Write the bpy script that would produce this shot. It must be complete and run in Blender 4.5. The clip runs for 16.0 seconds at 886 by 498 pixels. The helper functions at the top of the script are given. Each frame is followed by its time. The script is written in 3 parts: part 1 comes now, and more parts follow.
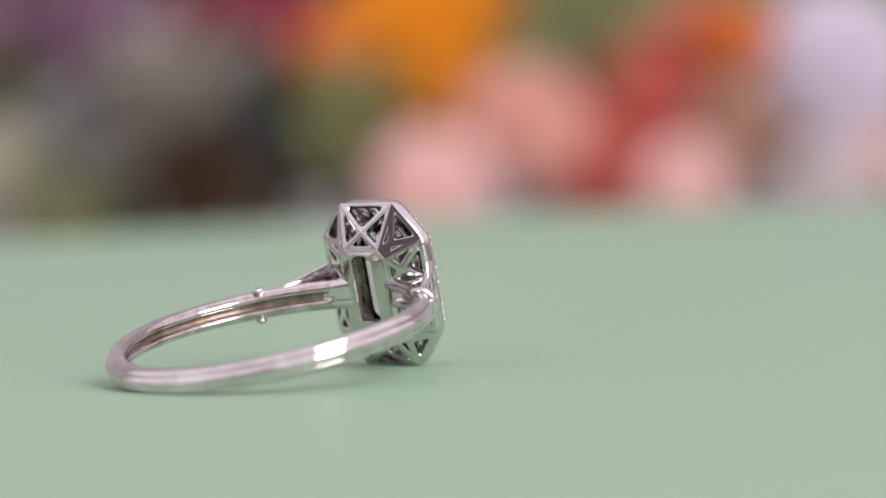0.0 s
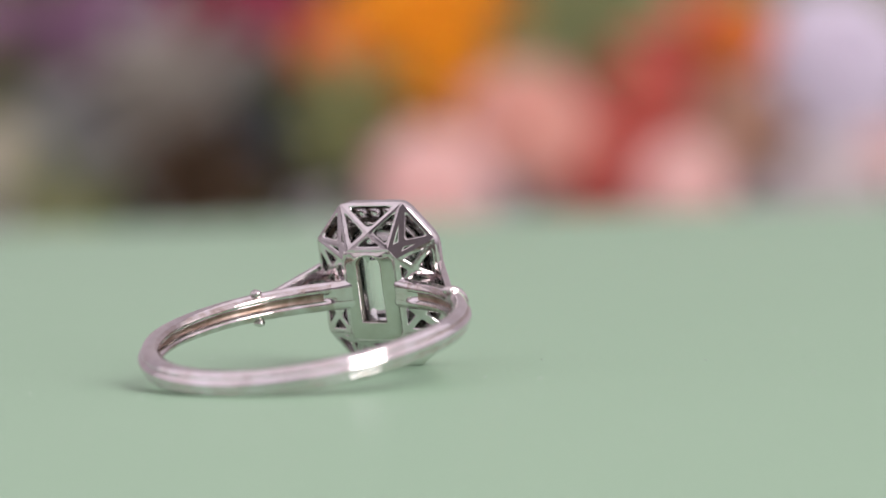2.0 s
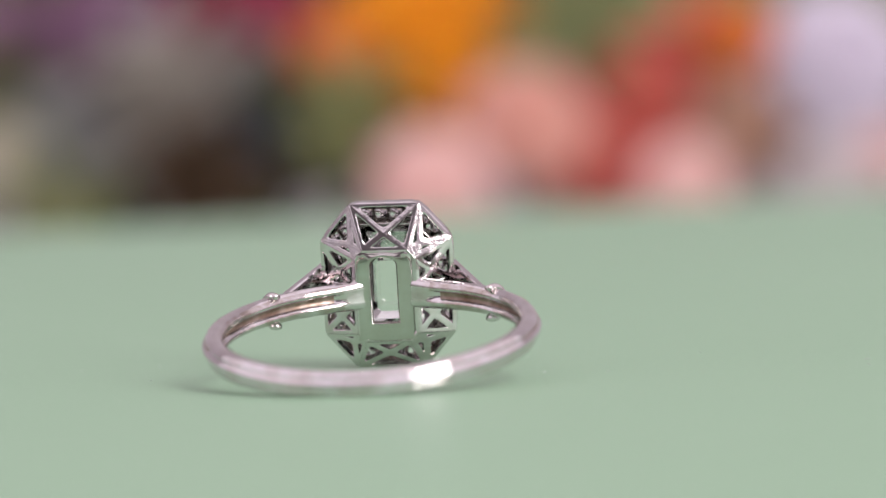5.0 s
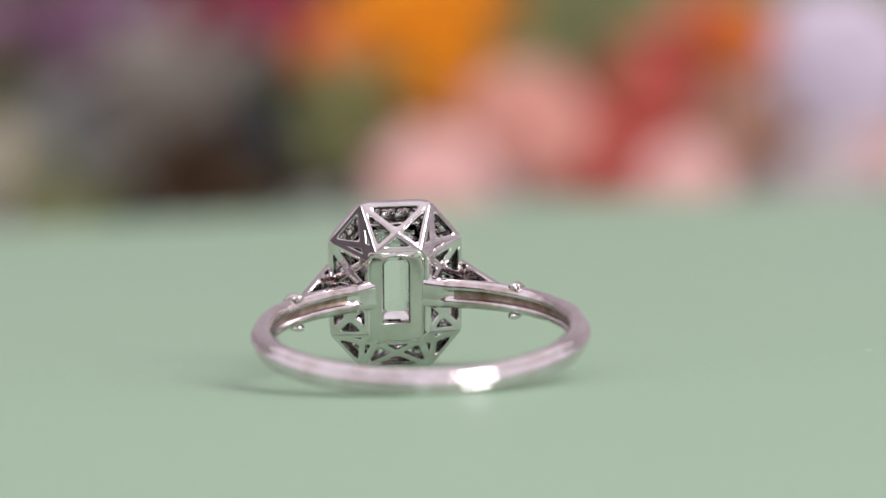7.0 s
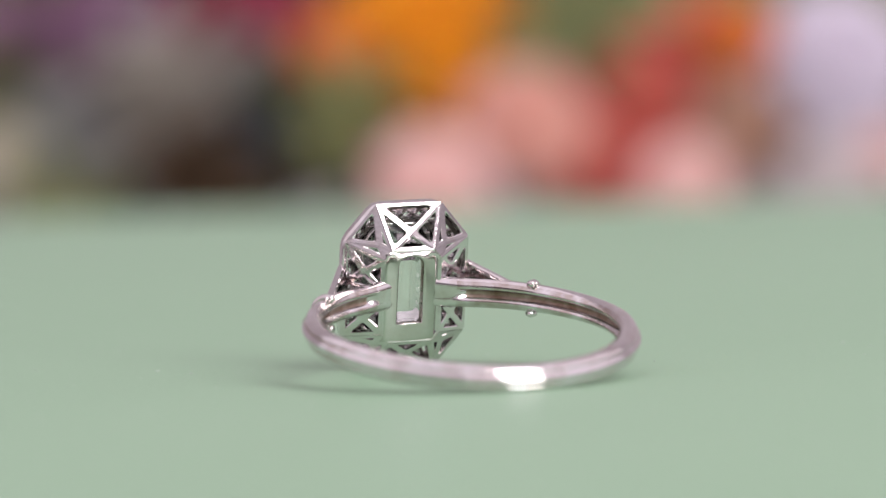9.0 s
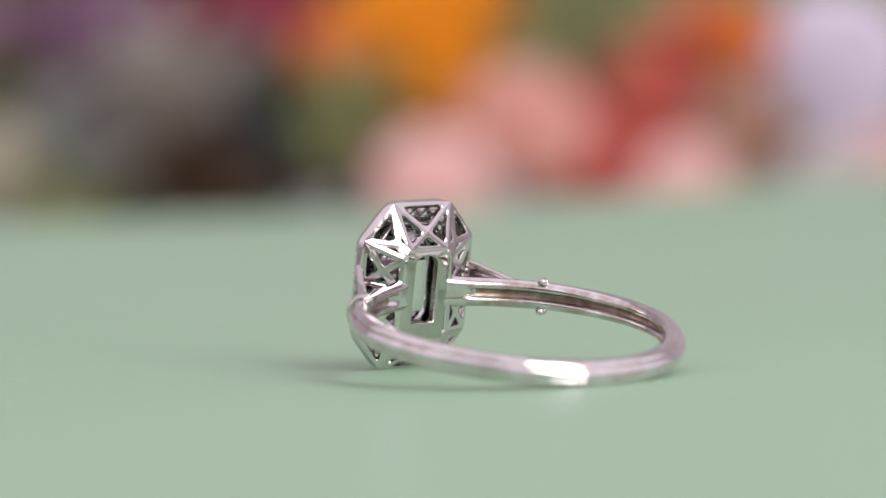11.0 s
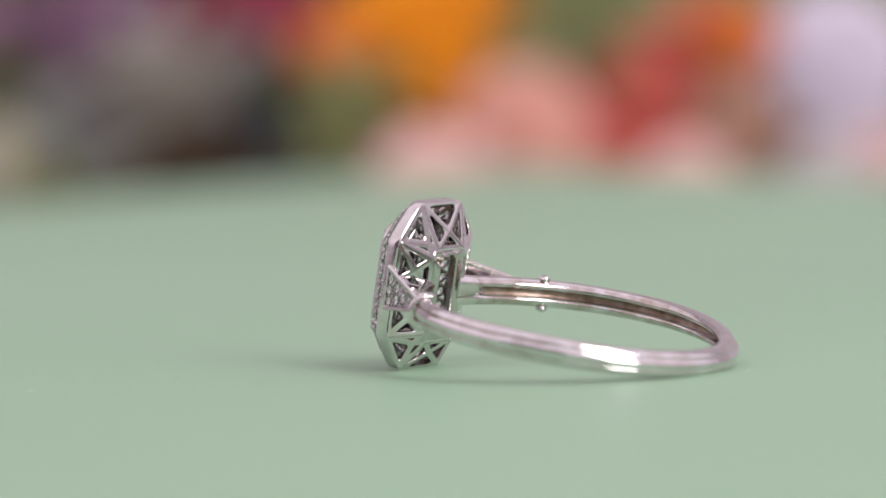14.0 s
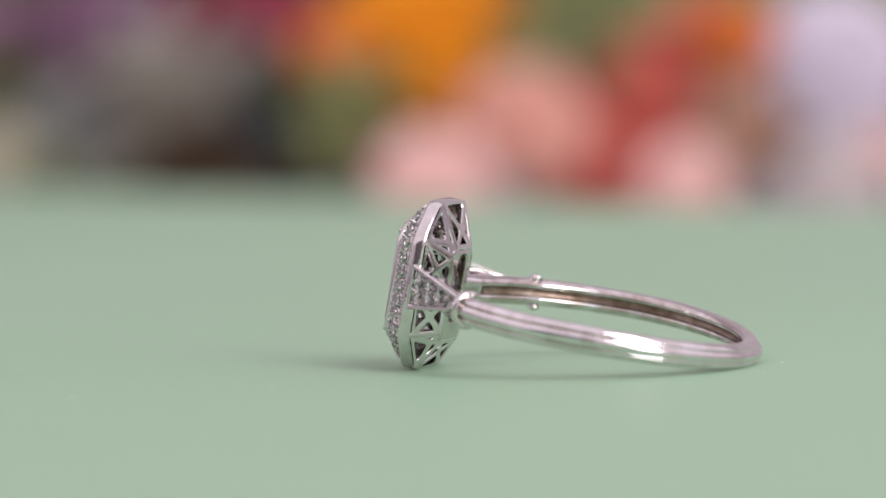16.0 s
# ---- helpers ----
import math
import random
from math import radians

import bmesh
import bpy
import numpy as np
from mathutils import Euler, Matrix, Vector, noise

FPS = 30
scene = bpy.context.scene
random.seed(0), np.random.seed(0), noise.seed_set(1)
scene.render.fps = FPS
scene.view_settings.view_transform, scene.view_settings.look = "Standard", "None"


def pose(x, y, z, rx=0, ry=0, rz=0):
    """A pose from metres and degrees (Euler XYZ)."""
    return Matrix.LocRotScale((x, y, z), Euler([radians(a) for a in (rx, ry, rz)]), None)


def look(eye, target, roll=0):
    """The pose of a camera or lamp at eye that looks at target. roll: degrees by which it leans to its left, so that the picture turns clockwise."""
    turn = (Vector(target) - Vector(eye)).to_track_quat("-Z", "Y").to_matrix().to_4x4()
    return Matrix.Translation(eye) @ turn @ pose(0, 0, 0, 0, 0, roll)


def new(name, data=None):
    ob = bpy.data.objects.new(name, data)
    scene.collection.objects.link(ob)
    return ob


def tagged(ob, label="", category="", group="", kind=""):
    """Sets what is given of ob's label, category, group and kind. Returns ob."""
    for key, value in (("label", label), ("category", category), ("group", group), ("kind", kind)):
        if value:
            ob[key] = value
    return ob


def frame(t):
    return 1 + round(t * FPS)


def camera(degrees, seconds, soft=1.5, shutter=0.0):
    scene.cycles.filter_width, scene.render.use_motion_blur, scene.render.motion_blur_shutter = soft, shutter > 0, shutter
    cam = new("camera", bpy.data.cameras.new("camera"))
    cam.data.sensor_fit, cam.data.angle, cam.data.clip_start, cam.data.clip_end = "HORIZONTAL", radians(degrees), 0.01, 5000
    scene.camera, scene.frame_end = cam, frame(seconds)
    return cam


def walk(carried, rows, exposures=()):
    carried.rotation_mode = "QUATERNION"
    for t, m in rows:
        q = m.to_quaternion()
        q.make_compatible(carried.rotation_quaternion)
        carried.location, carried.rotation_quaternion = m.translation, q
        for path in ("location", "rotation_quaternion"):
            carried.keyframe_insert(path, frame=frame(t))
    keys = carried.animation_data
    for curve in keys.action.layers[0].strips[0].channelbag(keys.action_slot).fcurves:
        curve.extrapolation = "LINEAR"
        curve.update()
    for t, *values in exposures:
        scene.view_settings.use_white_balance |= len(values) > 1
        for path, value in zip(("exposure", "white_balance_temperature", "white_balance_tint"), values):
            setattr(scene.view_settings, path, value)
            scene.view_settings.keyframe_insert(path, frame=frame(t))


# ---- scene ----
MM = 0.001
# how the turntable stands, seconds and degrees
TURN = [(0, -56.52), (1, -49.38), (2, -42.24), (3, -35.13), (4, -28.10), (5, -21.21), (6, -14.32), (7, -7.37), (8, -0.25),
        (9, 6.95), (10, 13.97), (11, 20.97), (12, 27.90), (13, 34.75), (14, 41.66), (15, 48.73), (16, 55.87)]

cam = camera(14, 16.0, soft=1.5)
VIEW = look((0.001346, -0.215586, 0.017081), (0.001346, 0.0, 0.006920), -1.88)
cam.data.dof.use_dof = True
cam.data.dof.focus_distance = 0.2125
cam.data.dof.aperture_fstop = 24.5
cam.data.dof.aperture_blades = 0
walk(cam, [(0, VIEW), (16, VIEW)], exposures=[(0, 0.0), (16, 0.0)])

# ---- light ----
world = bpy.data.worlds.new("studio")
scene.world = world
world.use_nodes = True
wbg = world.node_tree.nodes["Background"]
# a room whose ceiling is paler than its walls
wn, wl = world.node_tree.nodes, world.node_tree.links
wco, wsep, wramp = wn.new("ShaderNodeTexCoord"), wn.new("ShaderNodeSeparateXYZ"), wn.new("ShaderNodeValToRGB")
wl.new(wco.outputs["Generated"], wsep.inputs[0])
wl.new(wsep.outputs["Z"], wramp.inputs["Fac"])
wramp.color_ramp.elements[0].position, wramp.color_ramp.elements[0].color = 0.02, (0.27, 0.228, 0.25, 1)
wramp.color_ramp.elements[1].position, wramp.color_ramp.elements[1].color = 0.36, (1.0, 0.885, 0.965, 1)
wl.new(wramp.outputs["Color"], wbg.inputs["Color"])
wbg.inputs["Strength"].default_value = 0.95


def softbox(name, place, aim, w, h, watts, colour):
    data = bpy.data.lights.new(name, "AREA")
    data.shape, data.size, data.size_y, data.energy, data.color = "RECTANGLE", w, h, watts, colour
    ob = new(name, data)
    ob.matrix_world = look(place, aim)
    return ob


softbox("softbox", (0.84, -1.06, 0.84), (0, -0.01, 0.005), 0.57, 1.35, 21.0, (1.0, 0.97, 0.96))


# ---- materials ----
def material(name):
    m = bpy.data.materials.new(name)
    m.use_nodes = True
    return m, m.node_tree.nodes, m.node_tree.links, m.node_tree.nodes["Principled BSDF"]


def noise_tex(nodes, links, scale, detail=4.0, rough=0.55):
    co = nodes.new("ShaderNodeTexCoord")
    tex = nodes.new("ShaderNodeTexNoise")
    tex.inputs["Scale"].default_value, tex.inputs["Detail"].default_value = scale, detail
    tex.inputs["Roughness"].default_value = rough
    links.new(co.outputs["Object"], tex.inputs["Vector"])
    return tex


def ramp(nodes, links, source, stops):
    r = nodes.new("ShaderNodeValToRGB")
    for i, (at, col) in enumerate(stops):
        e = r.color_ramp.elements[i] if i < 2 else r.color_ramp.elements.new(at)
        e.position, e.color = at, (*col, 1)
    links.new(source, r.inputs["Fac"])
    return r


def bump(nodes, links, source, bsdf, strength, distance):
    b = nodes.new("ShaderNodeBump")
    b.inputs["Strength"].default_value, b.inputs["Distance"].default_value = strength, distance
    links.new(source, b.inputs["Height"])
    links.new(b.outputs["Normal"], bsdf.inputs["Normal"])


def metal_material(name, colour, lo, hi, relief, dirt=0.88):
    m, n, l, b = material(name)
    b.inputs["Metallic"].default_value = 1.0
    t = noise_tex(n, l, 900, 5)
    c = ramp(n, l, t.outputs["Fac"], [(0.3, tuple(v * dirt ** (1 + 0.3 * k) for k, v in enumerate(colour))), (0.7, colour)])
    l.new(c.outputs["Color"], b.inputs["Base Color"])
    t2 = noise_tex(n, l, 2600, 3)
    r = ramp(n, l, t2.outputs["Fac"], [(0.3, (lo,) * 3), (0.75, (hi,) * 3)])
    l.new(r.outputs["Color"], b.inputs["Roughness"])
    bump(n, l, t2.outputs["Fac"], b, relief, 0.00004)
    wavy = noise_tex(n, l, 420, 1)
    soft = n.new("ShaderNodeBump")
    soft.inputs["Strength"].default_value, soft.inputs["Distance"].default_value = 0.35, 0.00012
    l.new(wavy.outputs["Fac"], soft.inputs["Height"])
    fine = [k for k in n if k.type == "BUMP" and k != soft][0]
    l.new(soft.outputs["Normal"], fine.inputs["Normal"])
    return m


PLATINUM = metal_material("platinum", (0.80, 0.768, 0.792), 0.05, 0.15, 0.20, 0.86)
POLISHED = metal_material("polished_platinum", (0.65, 0.638, 0.625), 0.03, 0.09, 0.08, 0.88)
SATIN = metal_material("satin_platinum", (0.83, 0.795, 0.828), 0.05, 0.13, 0.25, 0.82)
# shade inside the head, put into the metal's colour
SHADED = metal_material("shaded_platinum", (0.50, 0.46, 0.44), 0.22, 0.42, 0.6, 0.40)
STREAKED = metal_material("streaked_platinum", (0.80, 0.768, 0.792), 0.06, 0.2, 0.5, 0.55)
# for the groove floor and the dark reflection painted into the outer crease
BROWNISH = metal_material("brownish_platinum", (0.50, 0.395, 0.345), 0.3, 0.5, 0.6, 0.36)


def gem_material():
    m, n, l, b = material("diamond")
    b.inputs["Base Color"].default_value = (1, 1, 1, 1)
    b.inputs["Transmission Weight"].default_value = 1.0
    b.inputs["Roughness"].default_value = 0.0
    b.inputs["IOR"].default_value = 2.2
    return m


DIAMOND = gem_material()


def matte_material(name, colour, rough):
    m, n, l, b = material(name)
    t = noise_tex(n, l, 4000, 2)
    r = ramp(n, l, t.outputs["Fac"], [(0.3, tuple(v * 0.8 for v in colour)), (0.7, colour)])
    l.new(r.outputs["Color"], b.inputs["Base Color"])
    b.inputs["Roughness"].default_value = rough
    return m


def card_material():
    m, n, l, b = material("sage_card")
    t = noise_tex(n, l, 9, 4)
    c = ramp(n, l, t.outputs["Fac"], [(0.3, (0.314, 0.476, 0.330)), (0.7, (0.335, 0.500, 0.351))])
    t2 = noise_tex(n, l, 2500, 4)
    mix = n.new("ShaderNodeMix")
    mix.data_type, mix.blend_type = "RGBA", "MULTIPLY"
    mix.inputs[0].default_value = 1.0
    c2 = ramp(n, l, t2.outputs["Fac"], [(0.3, (0.92, 0.92, 0.92)), (0.7, (1, 1, 1))])
    l.new(c.outputs["Color"], mix.inputs[6])
    l.new(c2.outputs["Color"], mix.inputs[7])
    l.new(mix.outputs[2], b.inputs["Base Color"])
    b.inputs["Roughness"].default_value = 0.46
    b.inputs["Specular IOR Level"].default_value = 0.14
    bump(n, l, t2.outputs["Fac"], b, 0.15, 0.00005)
    return m


CARD = card_material()
DUST = matte_material("dust", (0.62, 0.70, 0.64), 0.9)


def petal_material(name, deep, pale, rough=0.6):
    m, n, l, b = material(name)
    t = noise_tex(n, l, 120, 4)
    c = ramp(n, l, t.outputs["Fac"], [(0.25, deep), (0.75, pale)])
    l.new(c.outputs["Color"], b.inputs["Base Color"])
    b.inputs["Roughness"].default_value = rough
    b.inputs["Specular IOR Level"].default_value = 0.2
    bump(n, l, t.outputs["Fac"], b, 0.3, 0.0005)
    return m


def plain_material(name, a, c, scale, rough):
    m, n, l, b = material(name)
    t = noise_tex(n, l, scale, 5)
    r = ramp(n, l, t.outputs["Fac"], [(0.3, a), (0.7, c)])
    l.new(r.outputs["Color"], b.inputs["Base Color"])
    b.inputs["Roughness"].default_value = rough
    bump(n, l, t.outputs["Fac"], b, 0.2, 0.001)
    return m


TABLE = plain_material("table_paint", (0.44, 0.42, 0.43), (0.52, 0.50, 0.51), 14, 0.55)
WALL = plain_material("wall_paint", (0.52, 0.48, 0.50), (0.60, 0.56, 0.58), 6, 0.8)
DARK_SCREEN = plain_material("dark_screen_grey", (0.15, 0.138, 0.145), (0.20, 0.184, 0.193), 6, 0.85)
STEM = plain_material("stem", (0.06, 0.10, 0.03), (0.12, 0.17, 0.06), 200, 0.6)


# ---- mesh helpers ----
def link_mesh(name, bm, mat, parent=None, label="", smooth=False, scale=1.0):
    if scale != 1.0:
        bmesh.ops.scale(bm, vec=(scale,) * 3, verts=bm.verts)
    bmesh.ops.recalc_face_normals(bm, faces=bm.faces)
    me = bpy.data.meshes.new(name)
    bm.to_mesh(me)
    bm.free()
    if smooth:
        me.polygons.foreach_set("use_smooth", [True] * len(me.polygons))
    me.materials.append(mat)
    ob = new(name, me)
    if parent:
        ob.parent = parent
    if label:
        ob["label"] = label
    return ob


def part(name, bm, mat, parent, label="", smooth=False):
    """One mesh part of a thing; the bmesh is in millimetres."""
    return link_mesh(name, bm, mat, parent, label, smooth, MM)


def add_loops(bm, loops, closed=True, caps=False):
    """Skin between loops of equally many points."""
    rows = [[bm.verts.new(p) for p in lp] for lp in loops]
    n = len(rows[0])
    pairs = list(zip(rows, rows[1:] + rows[:1])) if closed else list(zip(rows, rows[1:]))
    for a, b in pairs:
        for i in range(n):
            j = (i + 1) % n
            bm.faces.new((a[i], a[j], b[j], b[i]))
    if caps:
        bm.faces.new(rows[0])
        bm.faces.new(rows[-1][::-1])
    return rows


def add_bar(bm, a, b, up, width, depth, bevel=0.25):
    """A bar from a to b with chamfered edges; its depth lies along up."""
    a, b, up = Vector(a), Vector(b), Vector(up)
    d = (b - a).normalized()
    s = d.cross(up).normalized()
    u = s.cross(d).normalized()
    w, h, k = width / 2, depth / 2, min(width, depth) * bevel
    ring = [(w, h - k), (w - k, h), (-w + k, h), (-w, h - k), (-w, -h + k), (-w + k, -h), (w - k, -h), (w, -h + k)]
    add_loops(bm, [[p + s * x + u * y for x, y in ring] for p in (a, b)], closed=False, caps=True)


def add_ball(bm, at, r, seg=8, rings=6):
    m = Matrix.Translation(at)
    bmesh.ops.create_uvsphere(bm, u_segments=seg, v_segments=rings, radius=r, matrix=m)


# ---- the ring ----
# ring space: x along the tangent at the head, y from the finger hole's middle to the head, z along the finger
RING_REST = Matrix(((0.96375, -0.26297, 0.04508, 0.001421), (0.26681, 0.94989, -0.16283, -0.011544),
                    (0.0, 0.16896, 0.98562, 0.002713), (0, 0, 0, 1)))
LEAN = radians(2.2)  # the head leans back over the finger hole


def hp(x, y, z):
    """A point of the head's own space in ring space, in millimetres."""
    z += 0.3
    return Vector((x - 0.08, 11.24 + math.cos(LEAN) * y - math.sin(LEAN) * z, 0.3 + math.sin(LEAN) * y + math.cos(LEAN) * z))


def octagon(hx, hz, cx, cz, soft=0.32):
    """A cut-cornered rectangle in x and z, anticlockwise from the upper right side, its corners softened."""
    sharp = [(hx, cz), (cx, hz), (-cx, hz), (-hx, cz), (-hx, -cz), (-cx, -hz), (cx, -hz), (hx, -cz)]
    if not soft:
        return sharp
    out = []
    for i, p in enumerate(sharp):
        p, a, b = Vector(p), Vector(sharp[i - 1]), Vector(sharp[(i + 1) % 8])
        u, v = p + (a - p).normalized() * soft, p + (b - p).normalized() * soft
        out += [tuple(u), tuple(u * 0.25 + p * 0.5 + v * 0.25), tuple(v)]
    return out


def build_shank(ring):
    # a round middle rail between two sloping ones outside, two rails and a groove inside: radial, along the finger
    outer = [(0.745, 0.0), (0.735, 0.09), (0.705, 0.19), (0.660, 0.275), (0.605, 0.325), (0.520, 0.365), (0.545, 0.405), (0.550, 0.45), (0.515, 0.54), (0.462, 0.64), (0.385, 0.725), (0.25, 0.785), (0.08, 0.80)]
    inner = [(-0.06, 0.78), (-0.28, 0.68), (-0.46, 0.57), (-0.55, 0.42), (-0.50, 0.27), (-0.10, 0.23), (-0.08, 0.0)]
    half = outer + inner
    prof = half + [(r, -z) for r, z in half[-2:0:-1]]
    bm = bmesh.new()
    loops = []
    gap = math.asin(1.15 / 8.87)
    n = 180
    for i in range(n + 1):
        a = math.pi / 2 + gap + (2 * math.pi - 2 * gap) * i / n
        near = max(0.0, math.sin(a)) ** 2
        low = max(0.0, -math.sin(a)) ** 2
        squeeze = 1 - 0.13 * low + 0.10 * near + 0.20 * max(0.0, (7 - min(i, n - i)) / 7) ** 2
        thin = 1 - 0.22 * near
        fade = min(1.0, max(0.0, (min(i, n - i) - 5) / 2))
        lp = []
        for r, z in prof:
            groove = 1 - fade if (abs(z) < 0.26 and r < 0) else 0
            r = r * thin if groove == 0 else (r - 0.40 * groove) * thin
            rr = 8.91 + r - 0.22 * z * low + 0.50 * max(0.0, (9 - min(i, n - i)) / 9) ** 2
            lp.append((rr * math.cos(a), rr * math.sin(a), z * squeeze + 0.01 + 0.24 * math.sin(a) + 0.12 * math.cos(a) - 0.28 * low))
        loops.append(lp)
    add_loops(bm, loops, closed=False, caps=True)
    bm.faces.ensure_lookup_table()
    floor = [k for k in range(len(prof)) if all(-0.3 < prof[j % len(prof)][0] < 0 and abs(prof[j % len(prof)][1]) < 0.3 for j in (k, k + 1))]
    crease = (4, 5, len(prof) - 5, len(prof) - 6)  # dark reflection painted between the outer rails, towards the head
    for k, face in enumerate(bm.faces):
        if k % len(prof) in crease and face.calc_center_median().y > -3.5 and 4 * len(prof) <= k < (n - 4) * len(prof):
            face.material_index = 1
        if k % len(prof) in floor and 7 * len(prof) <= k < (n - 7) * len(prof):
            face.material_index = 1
    rail = [k for k in range(len(prof)) if prof[k][0] < -0.2]
    for k, face in enumerate(bm.faces):
        if k % len(prof) in rail and face.material_index == 0 and 5 * len(prof) <= k < (n - 5) * len(prof):
            face.material_index = 2
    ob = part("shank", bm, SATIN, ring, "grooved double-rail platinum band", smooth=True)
    ob.data.materials.append(BROWNISH)
    ob.data.materials.append(STREAKED)
    return ob


def build_collar(ring, side):
    bm = bmesh.new()
    a = radians(43.2)
    mid = Vector((side * 8.85 * math.cos(a), 8.85 * math.sin(a), 0.167 + 0.091 * side))
    rad = Vector((side * math.cos(a), math.sin(a), 0))
    tan = Vector((-side * math.sin(a), math.cos(a), 0))
    loops = []
    for k in range(17):
        b = math.pi * (k / 16 - 0.5) * 1.3
        c = mid + rad * (0.84 * math.cos(b)) + Vector((0, 0, 0.92 * math.sin(b)))
        out = (rad * (math.cos(b)) + Vector((0, 0, math.sin(b)))).normalized()
        loops.append([c + out * (0.23 * math.cos(q)) + tan * (0.25 * math.sin(q)) for q in [2 * math.pi * j / 8 for j in range(8)]])
    add_loops(bm, loops, closed=False, caps=True)
    for s in (1, -1):
        for dx in (-0.2, 0.2):
            add_ball(bm, mid + Vector((0, 0, s * 0.90)) + tan * dx, 0.16)
    return part("collar", bm, PLATINUM, ring, "beaded platinum collar", smooth=True)


OUT_BACK, OUT_FRONT = -1.2, -0.42
HX, HZ = 3.94, 5.04
OUTER = octagon(HX, HZ, 2.08, 2.88, 0.5)
LATTICE = octagon(HX - 0.09, HZ - 0.10, 2.04, 2.83, 0)
INNER = [(x, z - 0.36) for x, z in octagon(1.74, 2.74, 1.32, 2.25, 0)]
IN_Y = -2.2


def build_girdle(ring):
    bm = bmesh.new()
    small = octagon(HX - 0.30, HZ - 0.30, 1.93, 2.73, 0.5)
    edge = octagon(HX - 0.05, HZ - 0.05, 2.05, 2.85, 0.5)
    edge2 = octagon(HX - 0.11, HZ - 0.11, 2.02, 2.82, 0.5)
    crown = octagon(HX + 0.01, HZ + 0.01, 2.084, 2.884, 0.5)
    loops = [[hp(x, OUT_BACK - 0.02, z) for x, z in edge2], [hp(x, OUT_BACK + 0.05, z) for x, z in edge], [hp(x, OUT_BACK + 0.14, z) for x, z in OUTER], [hp(x, (OUT_BACK + OUT_FRONT) / 2 + 0.04, z) for x, z in crown],
             [hp(x, OUT_FRONT - 0.08, z) for x, z in OUTER], [hp(x, OUT_FRONT, z) for x, z in edge],
             [hp(x, OUT_FRONT - 0.01, z) for x, z in small], [hp(x, OUT_BACK + 0.05, z) for x, z in small]]
    add_loops(bm, loops)
    return part("girdle", bm, PLATINUM, ring, "polished octagonal platinum rim", smooth=True)


def add_pierced(bm, tri, up, width, depth):
    """A triangle of plate with a round-cornered hole, so that neighbours leave bars of the given width."""
    A = [Vector(p) for p in tri]
    if (A[1] - A[0]).cross(A[2] - A[0]).dot(up) < 0:
        A.reverse()
    side = [(A[(i + 1) % 3] - A[(i + 2) % 3]).length for i in range(3)]
    mid = sum((A[i] * side[i] for i in range(3)), Vector()) / sum(side)
    area = (A[1] - A[0]).cross(A[2] - A[0]).length / 2
    inr = 2 * area / sum(side)
    k = max(0.0, 1 - width / 2 / inr)
    outer, hole = [], []
    for i in range(3):
        p, q, r = A[i], A[i - 1], A[(i + 1) % 3]
        outer += [p.lerp(q, 0.04), p.copy(), p.lerp(r, 0.04)]
        hp_, hq, hr = (mid + (v - mid) * k for v in (p, q, r))
        u, v = hp_.lerp(hq, 0.17), hp_.lerp(hr, 0.17)
        hole += [u, u * 0.28 + hp_ * 0.44 + v * 0.28, v]
    h = up * (depth / 2)
    if k < 0.12:
        add_loops(bm, [[v + h for v in outer], [v - h for v in outer]], closed=False, caps=True)
        return
    # the bar's section: a flat face with a narrow worn edge
    turn = [(0.0, 1.0), (0.74, 0.98), (0.93, 0.86), (1.0, 0.55), (1.0, -0.7), (0.85, -1.0), (0.0, -1.0)]
    add_loops(bm, [[o.lerp(w_, f) + h * g for o, w_ in zip(outer, hole)] for f, g in turn], closed=False)


def add_rod(bm, a, b, r, n=8):
    """A round rod with domed ends."""
    d = (b - a).normalized()
    s = d.orthogonal().normalized()
    u = d.cross(s)
    L = (b - a).length
    steps = [(-r * 0.7, 0.45), (-r * 0.3, 0.9), (0, 1.0), (L, 1.0), (L + r * 0.3, 0.9), (L + r * 0.7, 0.45)]
    add_loops(bm, [[a + d * t + (s * math.cos(q) + u * math.sin(q)) * (r * f) for q in [2 * math.pi * k / n for k in range(n)]] for t, f in steps], closed=False, caps=True)


